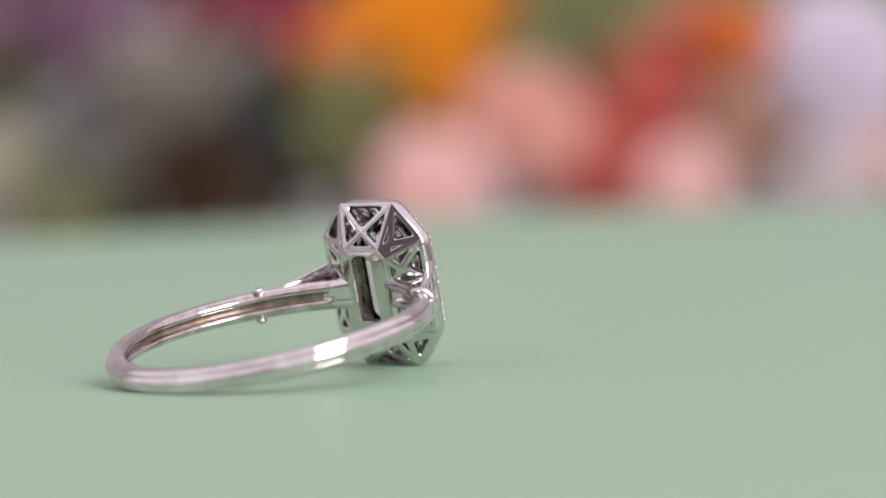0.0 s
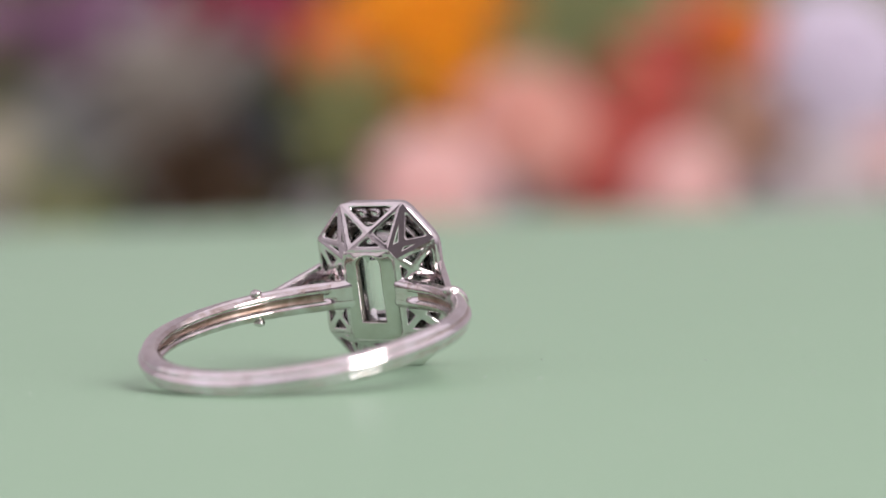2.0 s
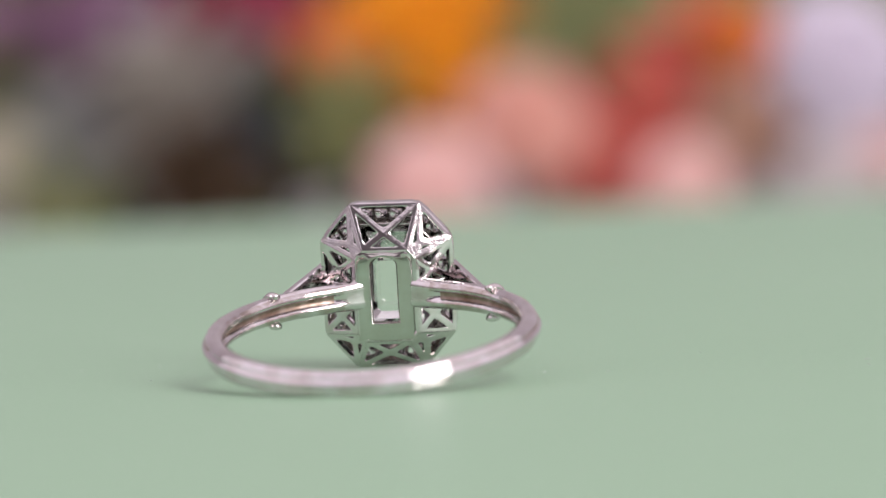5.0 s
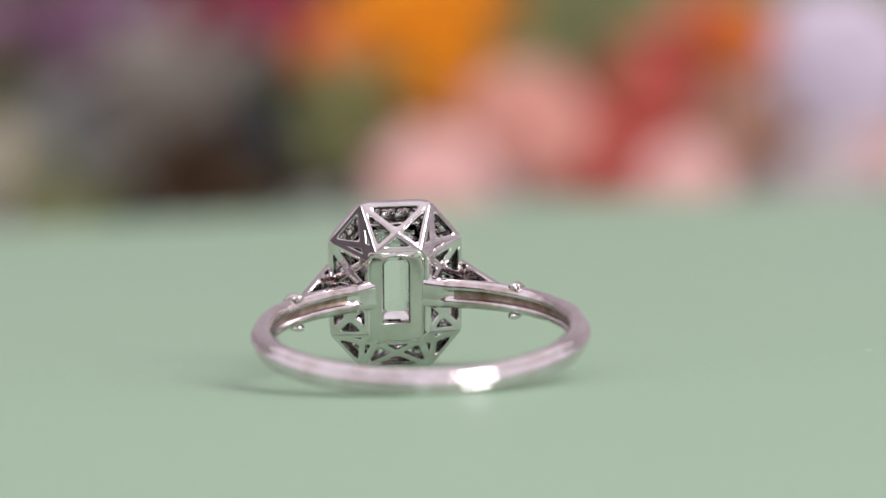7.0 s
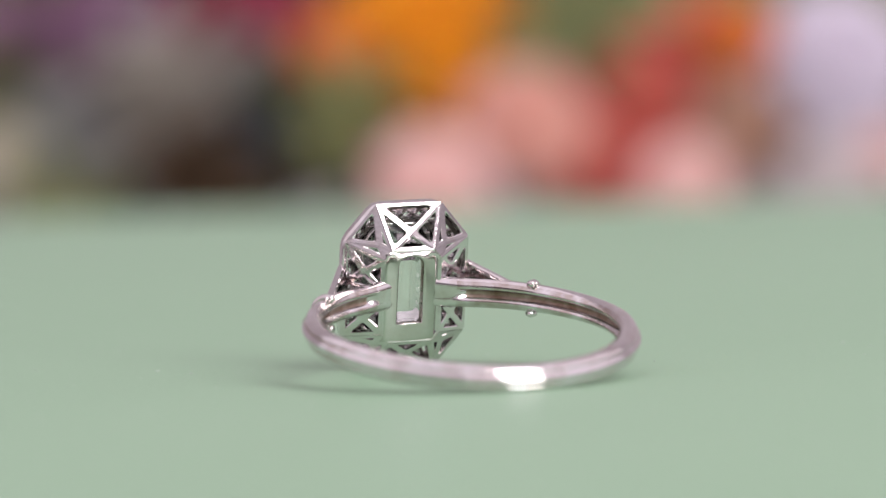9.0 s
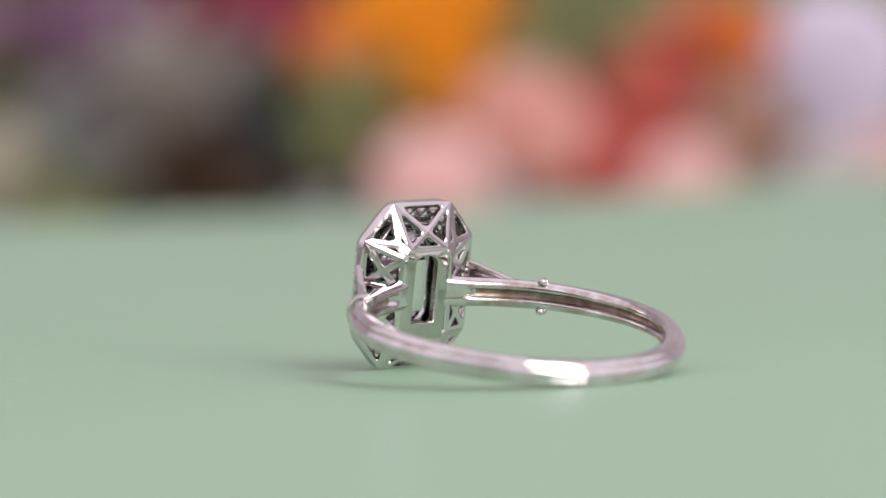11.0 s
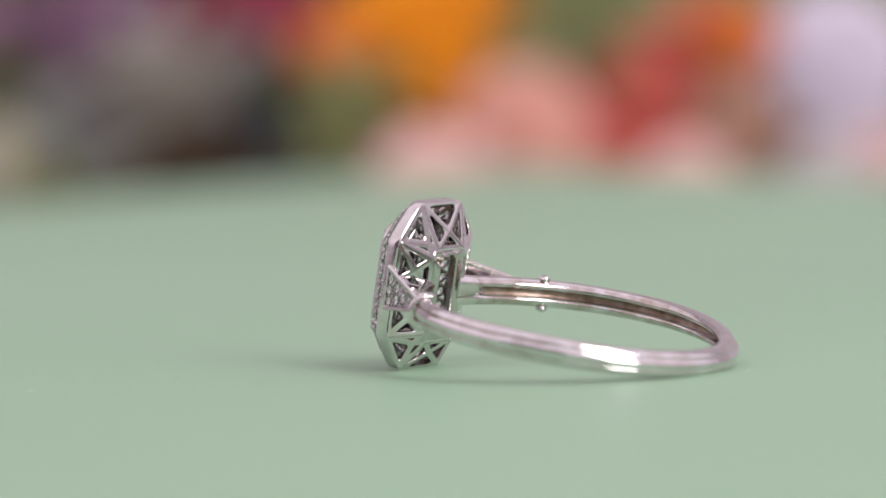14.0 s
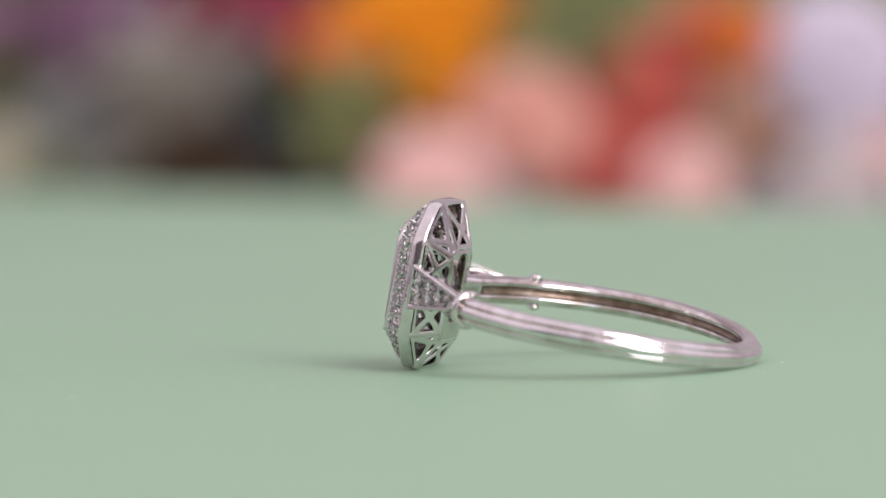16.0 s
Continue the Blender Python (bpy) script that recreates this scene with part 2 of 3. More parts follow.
def build_panel(ring, i):
    """One pierced face of the gallery, between the rim and the under-bezel."""
    o1, o2 = [hp(x, OUT_BACK + 0.10, z) for x, z in (LATTICE[i], LATTICE[(i + 1) % 8])]
    n1, n2 = [hp(x, IN_Y, z) for x, z in (INNER[i], INNER[(i + 1) % 8])]
    up = (o2 - o1).cross(n1 - o1).normalized()
    bm = bmesh.new()
    rnd = random.Random(40 + i)
    w, d = {1: 0.38, 5: 0.42, 3: 0.44, 7: 0.44}.get(i, 0.42), 0.40

    def off():
        v = Vector((rnd.uniform(-1, 1), rnd.uniform(-1, 1), rnd.uniform(-1, 1))) * 0.11
        return v - up * v.dot(up)

    def saltire(a, b, c, e):
        """The quadrilateral a, b (rim side), c, e (inner side), cut by its diagonals."""
        p, q = (b - a).length, (c - e).length
        m = a.lerp(c, p / (p + q)) * 0.5 + b.lerp(e, p / (p + q)) * 0.5 + off() + up * (rnd.uniform(0.07, 0.11) if i == 1 else rnd.uniform(-0.01, 0.03))
        for u, v in ((a, b), (b, c), (c, e), (e, a)):
            add_pierced(bm, (u, v, m), up, w * rnd.uniform(0.92, 1.1), d)
    if i in (1, 5):  # ends
        saltire(o1, o2, n2, n1)
    elif i in (0, 2, 4, 6):  # cut corners: a triangle and two arms to the under-bezel
        apex = (o1 + o2) / 2 * 0.34 + (n1 + n2) / 2 * 0.66 + off()
        for t, f in (((o1, o2, apex), 1.1), ((o1, apex, n1), 1.0), ((o2, n2, apex), 1.0), ((apex, n2, n1), 2.2)):
            add_pierced(bm, t, up, w * f * rnd.uniform(0.92, 1.1), d)
    else:  # sides: a saltire above and below the shoulder
        mo, mn = (o1 + o2) / 2, (n1 + n2) / 2
        for o, n in ((o1, n1), (o2, n2)):
            saltire(o, mo + (o - mo) * 0.12, mn + (n - mn) * 0.14, n)
    bmesh.ops.remove_doubles(bm, verts=bm.verts, dist=0.002)
    # the ridge shared with the next face, and the border on the finger side
    add_rod(bm, o1.lerp(n1, 0.07), n1, d / 2, 10)
    add_rod(bm, n1, n2, d / 2, 10)
    return part("lattice_panel", bm, PLATINUM, ring)


def build_under_bezel(ring):
    """The plate on the finger side, with its round-headed window."""
    bm = bmesh.new()
    cx = -0.12

    def window(hw, top, bot):
        pts = [(cx + hw, bot), (cx + hw, top - 0.5)]
        pts += [(cx + hw * math.cos(a), top - 0.5 + 0.5 * math.sin(a)) for a in [math.pi * k / 8 for k in range(1, 8)]]
        return pts + [(cx - hw, top - 0.5), (cx - hw, bot), (cx, bot)]
    rim = [(1.58, -3.0), (1.62, 1.75), (1.56, 2.18), (1.28, 2.36), (0.75, 2.26), (0.0, 2.20), (-0.75, 2.26), (-1.28, 2.36), (-1.56, 2.18), (-1.62, 1.75), (-1.58, -3.0), (0.0, -3.08)]
    win = window(0.80, 2.06, -1.98)
    rim = [(x + cx, z) for x, z in rim]

    def swell(k):
        return [(cx + (x - cx) * k, -0.36 + (z + 0.36) * (1 + (k - 1) * 0.6)) for x, z in rim]

    def lip(k, dz):
        return [(cx + (x - cx) * k, z + dz * (1 if z > 0 else -1)) for x, z in win]
    steps = [(swell(1.08), -1.85), (swell(1.08), -2.18), (swell(1.05), -2.33), (swell(0.99), -2.40), (swell(0.90), -2.43), (lip(1.32, 0.18), -2.44), (lip(1.14, 0.08), -2.46), (lip(1.04, 0.02), -2.45), (lip(0.98, 0.0), -2.39), (lip(1.06, 0.03), -2.25)]
    loops = [[hp(x, y, z) for x, z in lp] for lp, y in steps]
    add_loops(bm, loops)
    plate = part("under_bezel", bm, POLISHED, ring, "polished platinum plate with an oblong window", smooth=True)
    bm = bmesh.new()
    add_loops(bm, [[hp(x, y, z) for x, z in lp] for lp, y in ((lip(0.985, 0.0), -2.40), (lip(0.95, -0.02), -2.36), (lip(0.95, -0.02), -2.08), (lip(1.02, 0.03), -2.08))])
    # the recess's shade is painted: this lining is darker than the plate
    part("window_lining", bm, SHADED, plate, "platinum lining of the window, recess shade in its colour")
    return plate


def build_gallery_rail(ring):
    """The plain wire under the centre stone, seen through the piercings."""
    bm = bmesh.new()
    loops = [[hp(x, y, z) for x, z in octagon(2.62 + d, 3.62 + d, 1.75, 2.6, 0.3)] for y, d in ((-0.75, 0.0), (-0.70, 0.14), (-0.90, 0.20), (-1.06, 0.12), (-1.02, -0.02), (-0.86, -0.06))]
    add_loops(bm, loops)
    return part("gallery_rail", bm, PLATINUM, ring, "plain platinum wire under the centre stone", smooth=True)


def halo_point(x, z, f, sink=0.0):
    """A point of the halo's slope above the octagon's point x, z: f runs from its outer to its inner edge."""
    y = -0.45 + 1.17 * f - sink
    return hp(x, y, z)


def build_halo(ring):
    """The halo's two rails with a bridge between every two stones, in front, and their undersides, coloured darker for
    the shade inside the head.
    """
    out = []
    for name, mat, label, sink, thick in (("halo_plate", PLATINUM, "bright-cut platinum halo plate", 0.0, 0.16), ("backing_plate", SHADED, "platinum underside of the halo, its inner shade in the colour", 0.22, 0.14)):
        bm = bmesh.new()
        for f0, f1 in ((0.0, 0.24), (0.76, 1.0)):
            def ring_at(f, dy):
                return [halo_point(x, z, f, sink + dy) for x, z in octagon(3.72 - 1.10 * f, 4.82 - 1.32 * f, 1.97 - 0.37 * f, 2.77 - 0.41 * f)]
            add_loops(bm, [ring_at(f0, 0), ring_at(f1, 0), ring_at(f1, thick), ring_at(f0, thick)])
        outer, inner = (along(octagon(3.72 - 1.10 * f, 4.82 - 1.32 * f, 1.97 - 0.37 * f, 2.77 - 0.41 * f), 60) for f in (0.1, 0.9))
        for k in range(1, 60, 2):
            a, b = outer[k][0], inner[k][0]
            add_bar(bm, halo_point(a.x, a.z, 0.1, sink + 0.06), halo_point(b.x, b.z, 0.9, sink + 0.06), Vector((0, 1, 0)), 0.17, 0.14)
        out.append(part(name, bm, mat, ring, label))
    return out


def brilliant(r):
    bm = bmesh.new()
    n = 8
    table = [(0.55 * r * math.cos(a), 0.34 * r, 0.55 * r * math.sin(a)) for a in [2 * math.pi * (k + 0.5) / n for k in range(n)]]
    g1 = [(r * math.cos(a), 0.04 * r, r * math.sin(a)) for a in [2 * math.pi * k / n for k in range(n)]]
    g2 = [(r * math.cos(a), -0.04 * r, r * math.sin(a)) for a in [2 * math.pi * k / n for k in range(n)]]
    cul = [(0.06 * r * math.cos(a), -0.82 * r, 0.06 * r * math.sin(a)) for a in [2 * math.pi * k / n for k in range(n)]]
    add_loops(bm, [table, g1, g2, cul], closed=False, caps=True)
    return bm


def along(loop, count):
    """Evenly spaced points on a closed loop of (x, z), with the loop's inward normal."""
    pts = [Vector((x, 0, z)) for x, z in loop]
    segs = [(pts[i], pts[(i + 1) % len(pts)]) for i in range(len(pts))]
    total = sum((b - a).length for a, b in segs)
    out = []
    for k in range(count):
        d = total * (k + 0.5) / count
        for a, b in segs:
            if d <= (b - a).length:
                out.append((a + (b - a) * (d / (b - a).length), (b - a).normalized()))
                break
            d -= (b - a).length
    return out


def build_halo_stones(front, backing):
    first = None
    mid = octagon(3.20, 4.16, 1.78, 2.56)
    seat = None
    for p, d in along(mid, 30):
        if first is None:
            first = part("halo_diamond", brilliant(0.43), DIAMOND, front, "small round diamond")
            ob = first
        else:
            ob = new("halo_diamond", first.data)
            ob.parent = front
            ob["label"] = "small round diamond"
        inward = Vector((-p.x, 0, -p.z)).normalized()
        flat = Vector((-d.z, 0, d.x))
        if flat.dot(inward) > 0:
            flat = -flat
        nrm = (Vector((0, 1, 0)) * 0.74 + flat * 0.67).normalized()
        q = Matrix.Rotation(LEAN, 4, "X") @ Vector((0, 1, 0)).rotation_difference(nrm).to_matrix().to_4x4()
        m = Matrix.Translation(hp(p.x, 0.20, p.z) * MM) @ q @ Matrix.Rotation(p.x + p.z, 4, "Y")
        # the open back of the setting
        if seat is None:
            bm = bmesh.new()
            rings = []
            for rr, yy in ((0.45, -0.02), (0.44, -0.30), (0.42, -0.36), (0.39, -0.33), (0.38, -0.12)):
                rings.append([(rr * math.cos(a), yy, rr * math.sin(a)) for a in [2 * math.pi * k / 14 for k in range(14)]])
            add_loops(bm, rings)
            so = part("collet", bm, PLATINUM, backing, "open platinum setting under a small diamond", smooth=True)
            seat = so.data
        else:
            so = new("collet", seat)
            so.parent = backing
        ob.matrix_local = so.matrix_local = m


def build_grains(ring, name, loop, y, count, r):
    bm = bmesh.new()
    for p, d in along(loop, count):
        add_ball(bm, hp(p.x, y, p.z), r, 6, 4)
    ob = part(name, bm, PLATINUM, ring, "row of tiny platinum grains", smooth=True)
    return tagged(ob, kind="stuff")


def build_bezel(ring):
    bm = bmesh.new()
    # half width, half height and where the cut corners begin, from the foot over the rolled lip to the inside
    steps = [(0.2, 2.44, 3.42), (0.66, 2.46, 3.44), (0.73, 2.55, 3.55), (0.86, 2.54, 3.54), (0.97, 2.48, 3.48), (1.04, 2.38, 3.38), (1.07, 2.27, 3.27), (1.04, 2.16, 3.14), (0.95, 2.11, 3.06), (0.3, 2.08, 3.02)]
    loops = [[hp(x, y, z) for x, z in octagon(hx, hz, hx - 0.80, hz - 0.86, 0.4)] for y, hx, hz in steps]
    add_loops(bm, loops, closed=False)
    for x, z in ((1.95, 2.9), (-1.95, 2.9), (1.95, -2.9), (-1.95, -2.9)):
        add_ball(bm, hp(x, 1.02, z), 0.19)
    return part("bezel", bm, PLATINUM, ring, "platinum bezel with corner claws", smooth=True)


def build_stone(ring):
    bm = bmesh.new()
    steps = [(1.22, 1.30, 2.15), (1.05, 1.78, 2.72), (0.75, 2.13, 3.10), (0.62, 2.13, 3.10), (0.05, 1.78, 2.72), (-0.65, 1.32, 2.22), (-1.35, 0.70, 1.55)]
    add_loops(bm, [[hp(x, y, z) for x, z in octagon(hx, hz, hx - 0.62 * hx / 2.13, hz - 0.62 * hx / 2.13, 0)] for y, hx, hz in steps], closed=False, caps=True)
    return part("centre_diamond", bm, DIAMOND, ring, "large clear emerald-cut diamond")


def build_shoulder(ring, side):
    """The pavé triangle between the band and the rim."""
    tip_u, tip_l = Vector((side * 6.1, 6.75, 0.62)), Vector((side * 6.1, 6.75, 0.0))
    top, low = hp(side * 3.88, -0.85, 1.22), hp(side * 3.88, -0.9, -1.18)
    bm = bmesh.new()
    up = Vector((side * 0.75, 0.65, 0))
    add_bar(bm, tip_u, top, up, 0.32, 0.46)
    add_bar(bm, tip_l, low, up, 0.30, 0.46)
    add_bar(bm, top, low, up, 0.2, 0.4)
    inset = -up * 0.12
    vs = [bm.verts.new(p + inset + up * h) for h in (-0.08, 0.08) for p in (tip_u, top, low, tip_l)]
    bm.faces.new(vs[:4]), bm.faces.new(vs[4:][::-1])
    for i in range(4):
        j = (i + 1) % 4
        bm.faces.new((vs[i], vs[j], vs[4 + j], vs[4 + i]))
    ob = part("shoulder", bm, PLATINUM, ring, "triangular platinum shoulder set with small diamonds")
    data = None
    for u, v, r in ((0.86, 0.20, 0.34), (0.87, 0.51, 0.36), (0.86, 0.81, 0.34), (0.64, 0.30, 0.33), (0.63, 0.70, 0.36), (0.42, 0.5, 0.40), (0.22, 0.5, 0.28)):
        a = tip_u.lerp(top, u)
        b = tip_l.lerp(low, u)
        p = a.lerp(b, v) + up * 0.16
        if data is None:
            st = part("shoulder_diamond", brilliant(0.42), DIAMOND, ob, "small round diamond")
            data = st.data
        else:
            st = new("shoulder_diamond", data)
            st.parent = ob
            st["label"] = "small round diamond"
        st.matrix_local = Matrix.Translation(p * MM) @ Vector((0, 1, 0)).rotation_difference(up).to_matrix().to_4x4() @ Matrix.Diagonal((r / 0.42,) * 3 + (1,))
    return ob


def build_ring():
    ring = tagged(new("ring"), "platinum halo ring with an emerald-cut diamond, lying on green card", "ring")
    build_shank(ring)
    for side in (1, -1):
        build_collar(ring, side)
        build_shoulder(ring, side)
    build_girdle(ring)
    for i in range(8):
        build_panel(ring, i)
    build_under_bezel(ring)
    build_gallery_rail(ring)
    build_halo_stones(*build_halo(ring))
    build_grains(ring, "rim_grain", octagon(3.78, 4.87, 1.99, 2.79), -0.40, 120, 0.085)
    build_grains(ring, "inner_grain", octagon(3.52, 4.5, 1.9, 2.66), 0.02, 60, 0.10)
    build_grains(ring, "outer_grain", octagon(2.90, 3.82, 1.68, 2.44), 0.55, 60, 0.10)
    build_grains(ring, "bezel_grain", octagon(2.70, 3.68, 1.68, 2.5), 0.68, 90, 0.085)
    build_bezel(ring)
    build_stone(ring)
    ring.matrix_world = Matrix.Rotation(radians(TURN[0][1]), 4, "Z") @ RING_REST
    return ring


# ---- the card and the table ----
def build_card():
    bm = bmesh.new()
    c = [(0.340, 0.355), (0.226, 0.324), (0.095, 0.246), (-0.020, 0.290), (-0.200, 0.140), (-0.190, -0.110), (0.170, -0.120), (0.205, 0.080)]
    top = [bm.verts.new((x, y, 0)) for x, y in c]
    low = [bm.verts.new((x, y, -0.002)) for x, y in c]
    bm.faces.new(top), bm.faces.new(low[::-1])
    for i in range(len(c)):
        j = (i + 1) % len(c)
        bm.faces.new((top[j], top[i], low[i], low[j]))
    ob = link_mesh("card", bm, CARD)
    rnd = random.Random(8)
    bm = bmesh.new()
    for k in range(110):
        r, a = 0.055 * math.sqrt(rnd.random()), rnd.uniform(0, 2 * math.pi)
        at = Vector((r * math.cos(a), r * math.sin(a), 0.00003))
        d = Vector((rnd.uniform(-1, 1), rnd.uniform(-1, 1), 0)).normalized() * rnd.uniform(0.00005, 0.0002)
        add_bar(bm, at - d, at + d, (0, 0, 1), 0.00005, 0.00004)
    tagged(link_mesh("dust", bm, DUST, ob, "pale dust and paper fibres"), kind="stuff")
    return tagged(ob, "plain sage green card turning under the ring", "card")


def build_table():
    bm = bmesh.new()
    bmesh.ops.create_cube(bm, size=1, matrix=Matrix.Translation((0, 0.45, -0.034)) @ Matrix.Diagonal((4, 4.3, 0.024, 1)))
    tagged(link_mesh("table", bm, TABLE), "pale grey painted table top", "table", kind="structure")
    bm = bmesh.new()
    loops = [[(r * math.cos(a), r * math.sin(a), z) for a in [2 * math.pi * k / 64 for k in range(64)]] for r, z in ((0.068, -0.022), (0.070, -0.020), (0.070, -0.004), (0.068, -0.0021))]
    add_loops(bm, loops, closed=False, caps=True)
    tagged(link_mesh("turntable", bm, TABLE), "low round turntable under the green card", "turntable")
    bm = bmesh.new()
    bmesh.ops.create_cube(bm, size=1, matrix=Matrix.Translation((0, 1.3, 0.9)) @ Matrix.Diagonal((4, 0.1, 1.9, 1)))
    tagged(link_mesh("wall_back", bm, WALL), "plain grey wall behind the flowers", "wall", kind="structure")
    # added out of view behind the camera, to darken what the metal reflects
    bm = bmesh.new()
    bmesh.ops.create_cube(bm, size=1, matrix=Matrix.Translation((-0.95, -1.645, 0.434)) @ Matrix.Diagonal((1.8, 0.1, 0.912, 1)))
    tagged(link_mesh("reflection_screen", bm, DARK_SCREEN), "unseen dark grey screen added to darken the ring's reflections", "wall", kind="structure")


# ---- the flowers ----
def petal_mesh(name, width, length, cup, mat):
    """A cupped petal, base at the origin, growing up z, opening towards -y; unit-sized."""
    bm = bmesh.new()
    nu, nv, t = 6, 6, 0.02
    rows = []
    for v in range(nv + 1):
        s = v / nv
        half = width * (math.sin(math.pi * min(1, s * 0.62 + 0.06)) ** 0.8) * (1 if s < 0.85 else 1 - (s - 0.85) * 2.2)
        row = []
        for u in range(nu + 1):
            q = 2 * u / nu - 1
            row.append((half * q, cup * (q * q * half - 0.9 * s * (1 - s)) - 0.12 * max(0, s - 0.75), length * s + 0.03 * math.cos(q * 7)))
        rows.append(row)
    front = [[bm.verts.new(p) for p in r] for r in rows]
    back = [[bm.verts.new((x, y + t, z)) for x, y, z in r] for r in rows]
    for v in range(nv):
        for u in range(nu):
            bm.faces.new((front[v][u], front[v][u + 1], front[v + 1][u + 1], front[v + 1][u]))
            bm.faces.new((back[v][u], back[v + 1][u], back[v + 1][u + 1], back[v][u + 1]))
    ring_f = [front[0][u] for u in range(nu + 1)] + [front[v][nu] for v in range(1, nv + 1)] + [front[nv][u] for u in range(nu - 1, -1, -1)] + [front[v][0] for v in range(nv - 1, 0, -1)]
    ring_b = [back[0][u] for u in range(nu + 1)] + [back[v][nu] for v in range(1, nv + 1)] + [back[nv][u] for u in range(nu - 1, -1, -1)] + [back[v][0] for v in range(nv - 1, 0, -1)]
    for i in range(len(ring_f)):
        j = (i + 1) % len(ring_f)
        bm.faces.new((ring_f[i], ring_b[i], ring_b[j], ring_f[j]))
    bmesh.ops.recalc_face_normals(bm, faces=bm.faces)
    me = bpy.data.meshes.new(name)
    bm.to_mesh(me)
    bm.free()
    me.polygons.foreach_set("use_smooth", [True] * len(me.polygons))
    me.materials.append(mat)
    return me


TABLE_Z = -0.022


def flower(name, at, dia, mat, label, tilt=35, layers=((4, 0.25, 8), (6, 0.5, 28), (8, 0.8, 50), (9, 1.0, 72)), width=0.42, seed=1):
    """A many-petalled bloom at a place, tipped forward by its tilt."""
    rnd = random.Random(seed)
    ob = tagged(new(name), label, "flower", "flowers in the bouquet")
    me = petal_mesh("petal", width, 0.62, 0.55, mat)
    R = dia / 2
    for n, size, lean in layers:
        for k in range(n):
            p = new("petal", me)
            p.parent = ob
            a = 2 * math.pi * (k + rnd.random() * 0.35) / n + size * 2
            s = R * (0.55 + 0.62 * size) * rnd.uniform(0.92, 1.08) * 1.25
            p.matrix_local = Matrix.Rotation(a, 4, "Z") @ Matrix.Translation((0, 0.05 * R * size, -0.30 * R)) @ Matrix.Rotation(-radians(lean + rnd.uniform(-7, 7)), 4, "X") @ Matrix.Diagonal((s, s, s, 1))
    ob.matrix_world = Matrix.Translation(at) @ Matrix.Rotation(radians(tilt), 4, "X")
    drop = max(0.01, (at[2] - TABLE_Z))
    st = bmesh.new()
    loops = []
    top = Matrix.Rotation(-radians(tilt), 4, "X")
    for k in range(7):
        s = k / 6
        o = top @ Vector((0.003 * math.sin(s * 3), 0.25 * R + 0.012 * s, -drop * s))
        loops.append([o + top @ Vector((0.0013 * math.cos(a), 0.0013 * math.sin(a), 0)) for a in [2 * math.pi * j / 8 for j in range(8)]])
    add_loops(st, loops, closed=False, caps=True)
    link_mesh("stem", st, STEM, ob, smooth=True)
    return ob


def foliage(name, at, dia, mat, label, count=26, seed=3, size=0.34):
    """A sprig: a stem with many leaves fanned round it."""
    rnd = random.Random(seed)
    ob = tagged(new(name), label, "leaves", "greenery in the bouquet")
    me = petal_mesh("leaf", 0.20, 1.0, 0.3, mat)
    R = dia / 2
    for k in range(count):
        p = new("leaf", me)
        p.parent = ob
        d = Vector((rnd.gauss(0, 1), rnd.gauss(0, 0.6), rnd.gauss(0, 1))).normalized()
        s = R * rnd.uniform(0.7, 1.2) * size * 2.4
        m = Vector((0, 0, 1)).rotation_difference(d).to_matrix().to_4x4()
        p.matrix_local = Matrix.Translation(d * R * rnd.uniform(0.0, 0.45)) @ m @ Matrix.Rotation(rnd.uniform(0, 6.28), 4, "Z") @ Matrix.Diagonal((s, s, s, 1))
    st = bmesh.new()
    drop = max(0.01, at[2] - TABLE_Z)
    loops = []
    for k in range(5):
        s = k / 4
        o = Vector((0, 0.006 * s, -drop * s))
        loops.append([o + Vector((0.0012 * math.cos(a), 0.0012 * math.sin(a), 0)) for a in [2 * math.pi * j / 8 for j in range(8)]])
    add_loops(st, loops, closed=False, caps=True)
    link_mesh("stem", st, STEM, ob, smooth=True)
    ob.matrix_world = Matrix.Translation(at)
    return ob


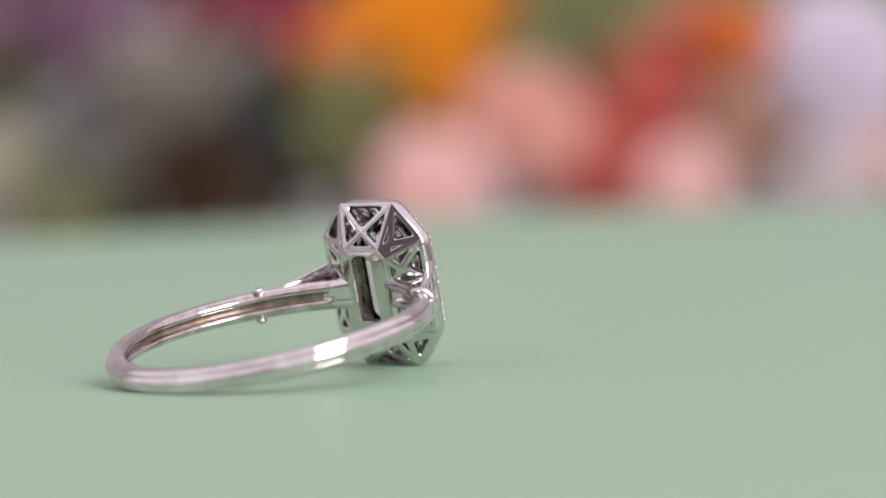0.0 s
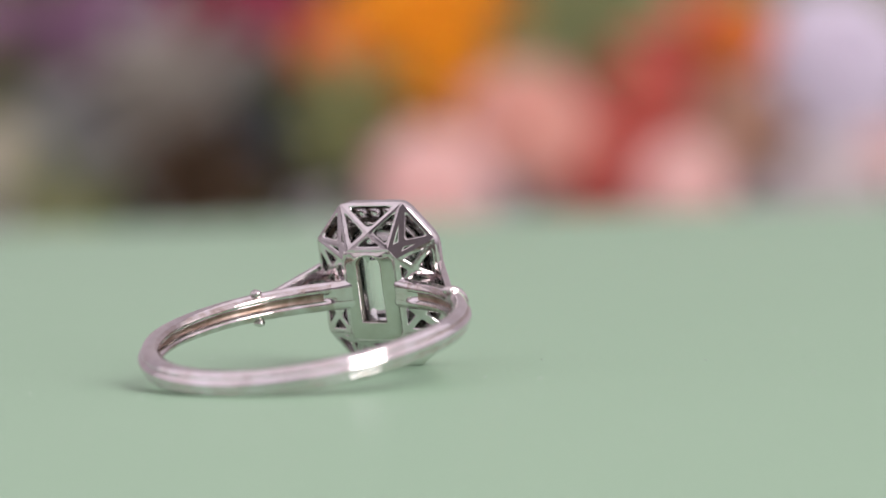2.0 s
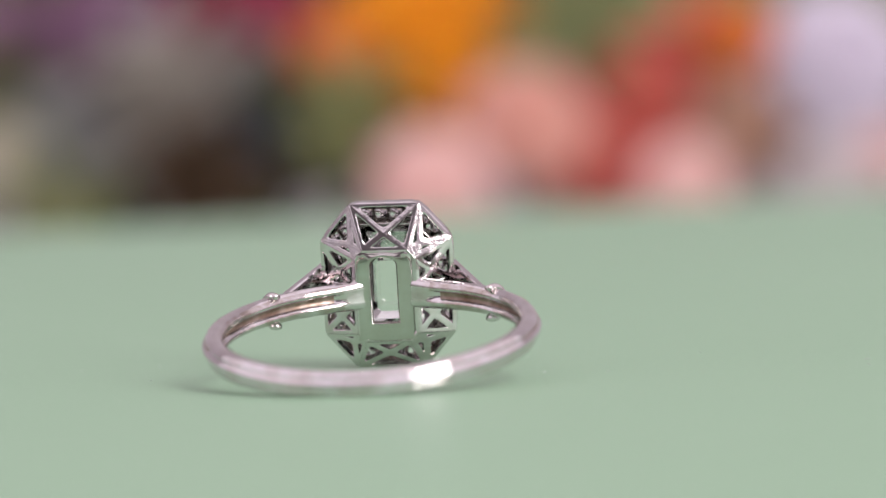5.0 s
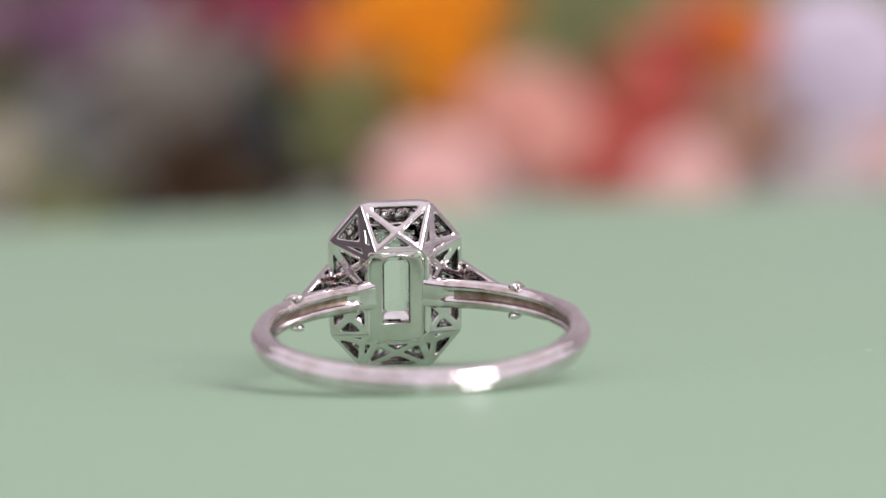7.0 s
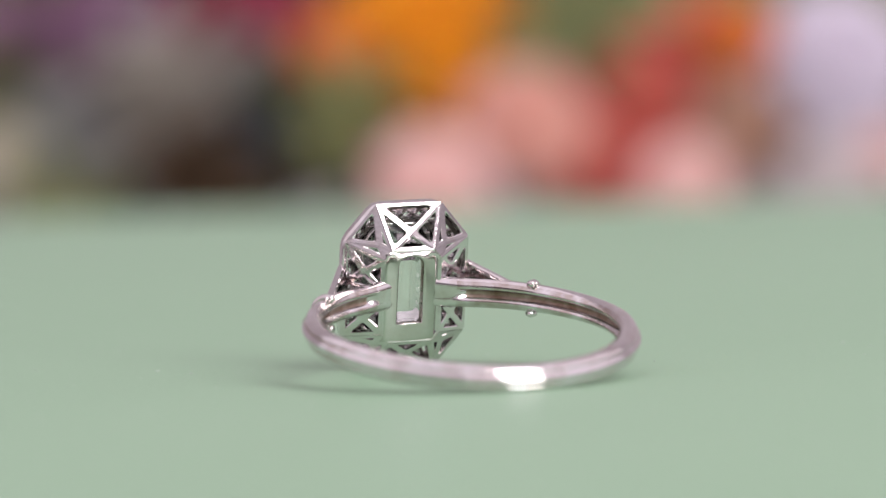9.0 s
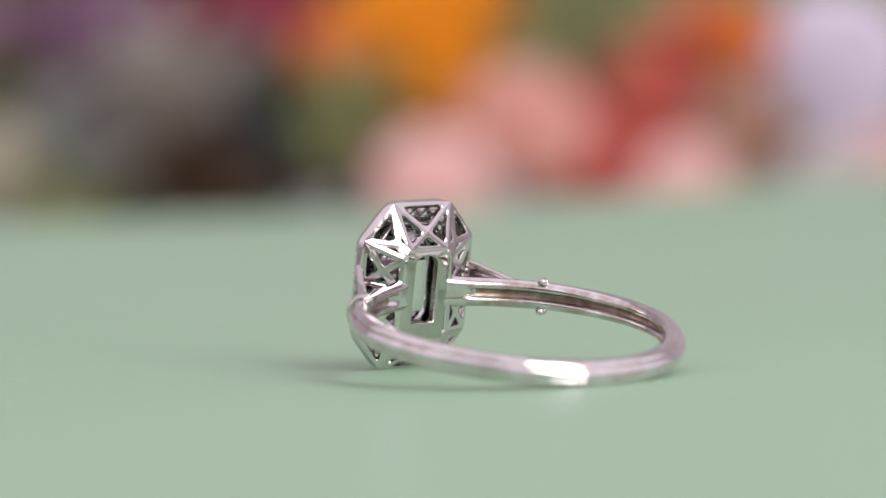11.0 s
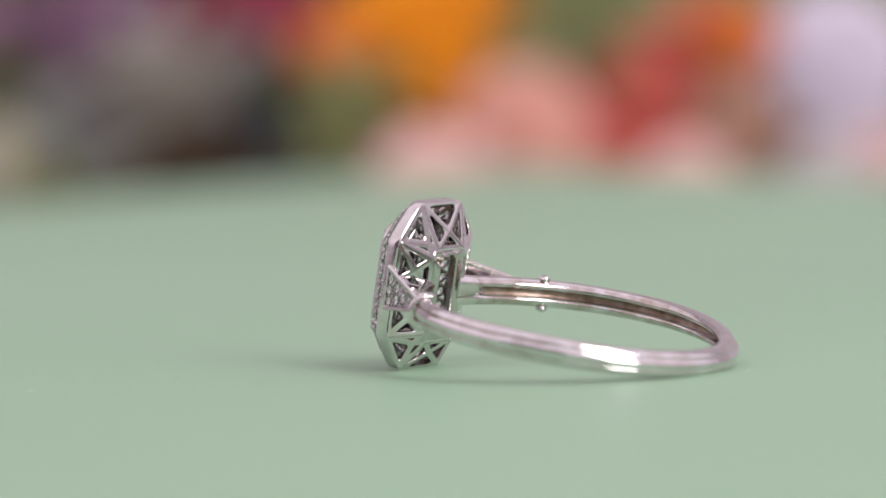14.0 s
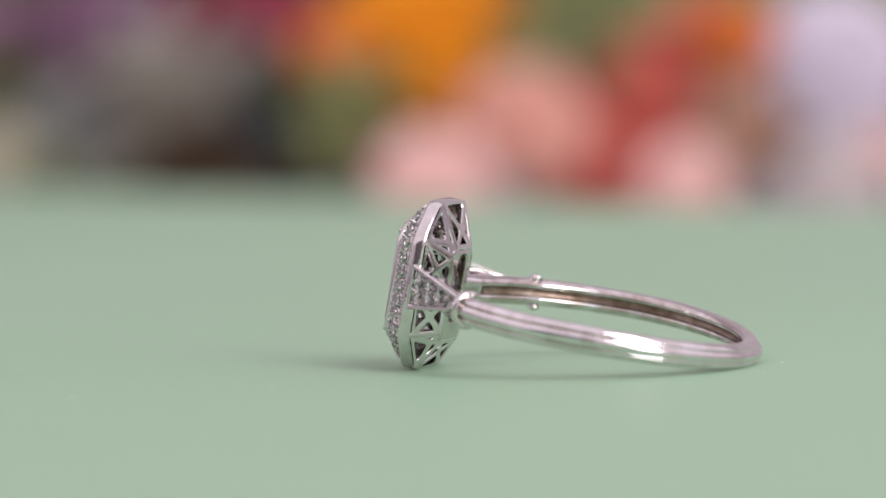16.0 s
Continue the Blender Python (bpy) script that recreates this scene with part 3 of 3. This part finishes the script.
def build_flowers():
    P = {k: petal_material("petal_" + k, a, b) for k, a, b in (
        ("orange", (0.70, 0.175, 0.005), (0.93, 0.40, 0.015)), ("pink", (0.74, 0.38, 0.35), (0.88, 0.62, 0.57)),
        ("salmon", (0.62, 0.25, 0.19), (0.82, 0.46, 0.38)), ("coral", (0.448, 0.059, 0.047), (0.590, 0.142, 0.106)),
        ("flame", (0.66, 0.115, 0.095), (0.82, 0.21, 0.16)),
        ("tan", (0.33, 0.175, 0.120), (0.44, 0.26, 0.185)), ("lilac", (0.590, 0.531, 0.661), (0.779, 0.708, 0.802)),
        ("pale", (0.519, 0.460, 0.460), (0.637, 0.566, 0.566)), ("magenta", (0.22, 0.025, 0.055), (0.34, 0.06, 0.095)),
        ("purple", (0.16, 0.075, 0.14), (0.26, 0.14, 0.22)), ("ember", (0.60, 0.13, 0.03), (0.76, 0.23, 0.05)), ("cream", (0.468, 0.429, 0.312), (0.598, 0.546, 0.416)))}
    G = {k: petal_material("leaf_" + k, a, b, 0.5) for k, a, b in (
        ("green", (0.21, 0.24, 0.10), (0.34, 0.37, 0.18)), ("olive", (0.225, 0.240, 0.095), (0.370, 0.385, 0.170)),
        ("grey", (0.245, 0.23, 0.222), (0.39, 0.375, 0.355)), ("dark", (0.046, 0.025, 0.014), (0.108, 0.065, 0.036)),
        ("deep", (0.098, 0.098, 0.042), (0.168, 0.168, 0.084)), ("stone", (0.27, 0.245, 0.21), (0.41, 0.375, 0.325)), ("silver", (0.24, 0.245, 0.255), (0.38, 0.385, 0.39)), ("slate", (0.045, 0.052, 0.062), (0.09, 0.10, 0.11)))}
    flower("ranunculus", (-0.0010, 0.626, 0.0302), 0.046, P["orange"], "large bright orange many-petalled bloom", 55, seed=2)
    for at, dia, col, label, sd in (
            ((-0.0012, 0.5444, -0.0036), 0.0250, "pink", "pale pink rose in the bouquet", 3), ((0.0205, 0.570, 0.0085), 0.0280, "salmon", "salmon pink rose in the bouquet", 4),
            ((0.047, 0.6052, 0.0143), 0.0257, "coral", "coral red rose in the bouquet", 5), ((0.0600, 0.6258, 0.0265), 0.0260, "flame", "flame red rose in the bouquet", 6),
            ((0.0345, 0.590, -0.0030), 0.0230, "coral", "coral red rose low in the bouquet", 7), ((0.0527, 0.5543, -0.0058), 0.0199, "pink", "small pale pink rosebud in the bouquet", 8),
            ((0.0680, 0.6045, 0.0040), 0.0260, "tan", "faded tan rose in the bouquet", 9), ((0.0700, 0.615, 0.0260), 0.0190, "ember", "small orange bloom in the bouquet", 10),
            ((0.0955, 0.6354, 0.0200), 0.0395, "lilac", "pale lilac bloom in the bouquet", 11), ((0.089, 0.5842, -0.0071), 0.0238, "pale", "greyish white bloom in the bouquet", 12),
            ((0.1011, 0.5844, -0.0018), 0.0120, "pink", "small pale pink rosebud in the bouquet", 13), ((-0.0405, 0.6362, 0.0358), 0.0253, "magenta", "dark magenta bloom in the bouquet", 14),
            ((-0.075, 0.6261, 0.0330), 0.0290, "purple", "dusky purple bloom in the bouquet", 15), ((-0.0967, 0.5847, 0.0053), 0.0163, "cream", "cream bloom in the bouquet", 16),
            ((0.048, 0.600, -0.004), 0.0220, "coral", "coral red rose in the bouquet", 17),
            ((-0.0228, 0.598, 0.0255), 0.0170, "ember", "red orange bloom in the bouquet", 18), ((0.0385, 0.618, 0.017), 0.0200, "coral", "coral red rose in the bouquet", 19),
            ((-0.058, 0.640, 0.034), 0.0200, "magenta", "dark magenta bloom in the bouquet", 20), ((-0.101, 0.640, 0.031), 0.028, "purple", "dusky purple bloom in the bouquet", 32)):
        flower("rose", at, dia, P[col], label, 60, seed=sd)
    for at, dia, col, label, sd in (
            ((0.0340, 0.612, 0.0285), 0.0390, "green", "sprig of dull green leaves", 21), ((-0.0175, 0.590, 0.0105), 0.0290, "olive", "sprig of olive leaves", 22),
            ((-0.0609, 0.6255, 0.0205), 0.0380, "grey", "sprig of grey leaves", 23), ((-0.0530, 0.6045, -0.0025), 0.0320, "dark", "dried dark brown leaves", 24),
            ((-0.0868, 0.605, 0.0097), 0.0240, "grey", "sprig of grey leaves", 25), ((-0.0963, 0.6356, 0.0223), 0.0240, "deep", "sprig of dark green leaves", 26),
            ((-0.0839, 0.5842, -0.0064), 0.0240, "olive", "sprig of olive leaves", 27), ((-0.040, 0.635, 0.004), 0.036, "deep", "sprig of dark green leaves", 28), ((0.100, 0.690, 0.000), 0.04, "grey", "sprig of grey leaves", 29), ((0.020, 0.690, 0.030), 0.05, "green", "sprig of dull green leaves", 30), ((-0.070, 0.690, 0.005), 0.06, "deep", "sprig of dark green leaves", 31)):
        foliage("leaf_sprig", at, dia, G[col], label, 40, seed=sd)
    for at, dia, col, label, sd in (
            ((-0.0600, 0.592, 0.0155), 0.0250, "stone", "dense sprig of grey beige leaves", 41), ((-0.0730, 0.592, 0.0130), 0.0210, "stone", "dense sprig of grey beige leaves", 42),
            ((-0.0660, 0.588, 0.0060), 0.0180, "stone", "dense sprig of grey beige leaves", 47), ((-0.1000, 0.588, 0.0190), 0.0170, "deep", "sprig of dark green leaves", 48),
            ((-0.0820, 0.588, 0.0070), 0.0230, "silver", "sprig of silvery leaves", 43), ((-0.0405, 0.590, 0.0065), 0.0190, "slate", "sprig of blackish leaves", 44),
            ((-0.0510, 0.565, -0.0025), 0.0230, "dark", "dried dark brown leaves", 46)):
        foliage("leaf_sprig", at, dia, G[col], label, 90, seed=sd)
    for k in range(14):
        x = -0.125 + 0.0185 * k
        col = ("grey", "dark", "deep", "olive")[(k * 7) % 4] if k < 8 else ("green", "olive", "grey")[k % 3]
        foliage("leaf_sprig", (x, 0.72 + 0.012 * (k % 3), 0.018 + 0.012 * ((k * 5) % 3)), 0.062, G[col], "dense dark sprig behind the blooms", 70, seed=60 + k)


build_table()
card = build_card()
ring = build_ring()
build_flowers()


def motions():
    """The card and the ring on it turn together."""
    walk(card, [(t, Matrix.Rotation(radians(a), 4, "Z")) for t, a in TURN])
    walk(ring, [(t, Matrix.Rotation(radians(a), 4, "Z") @ RING_REST) for t, a in TURN])


motions()
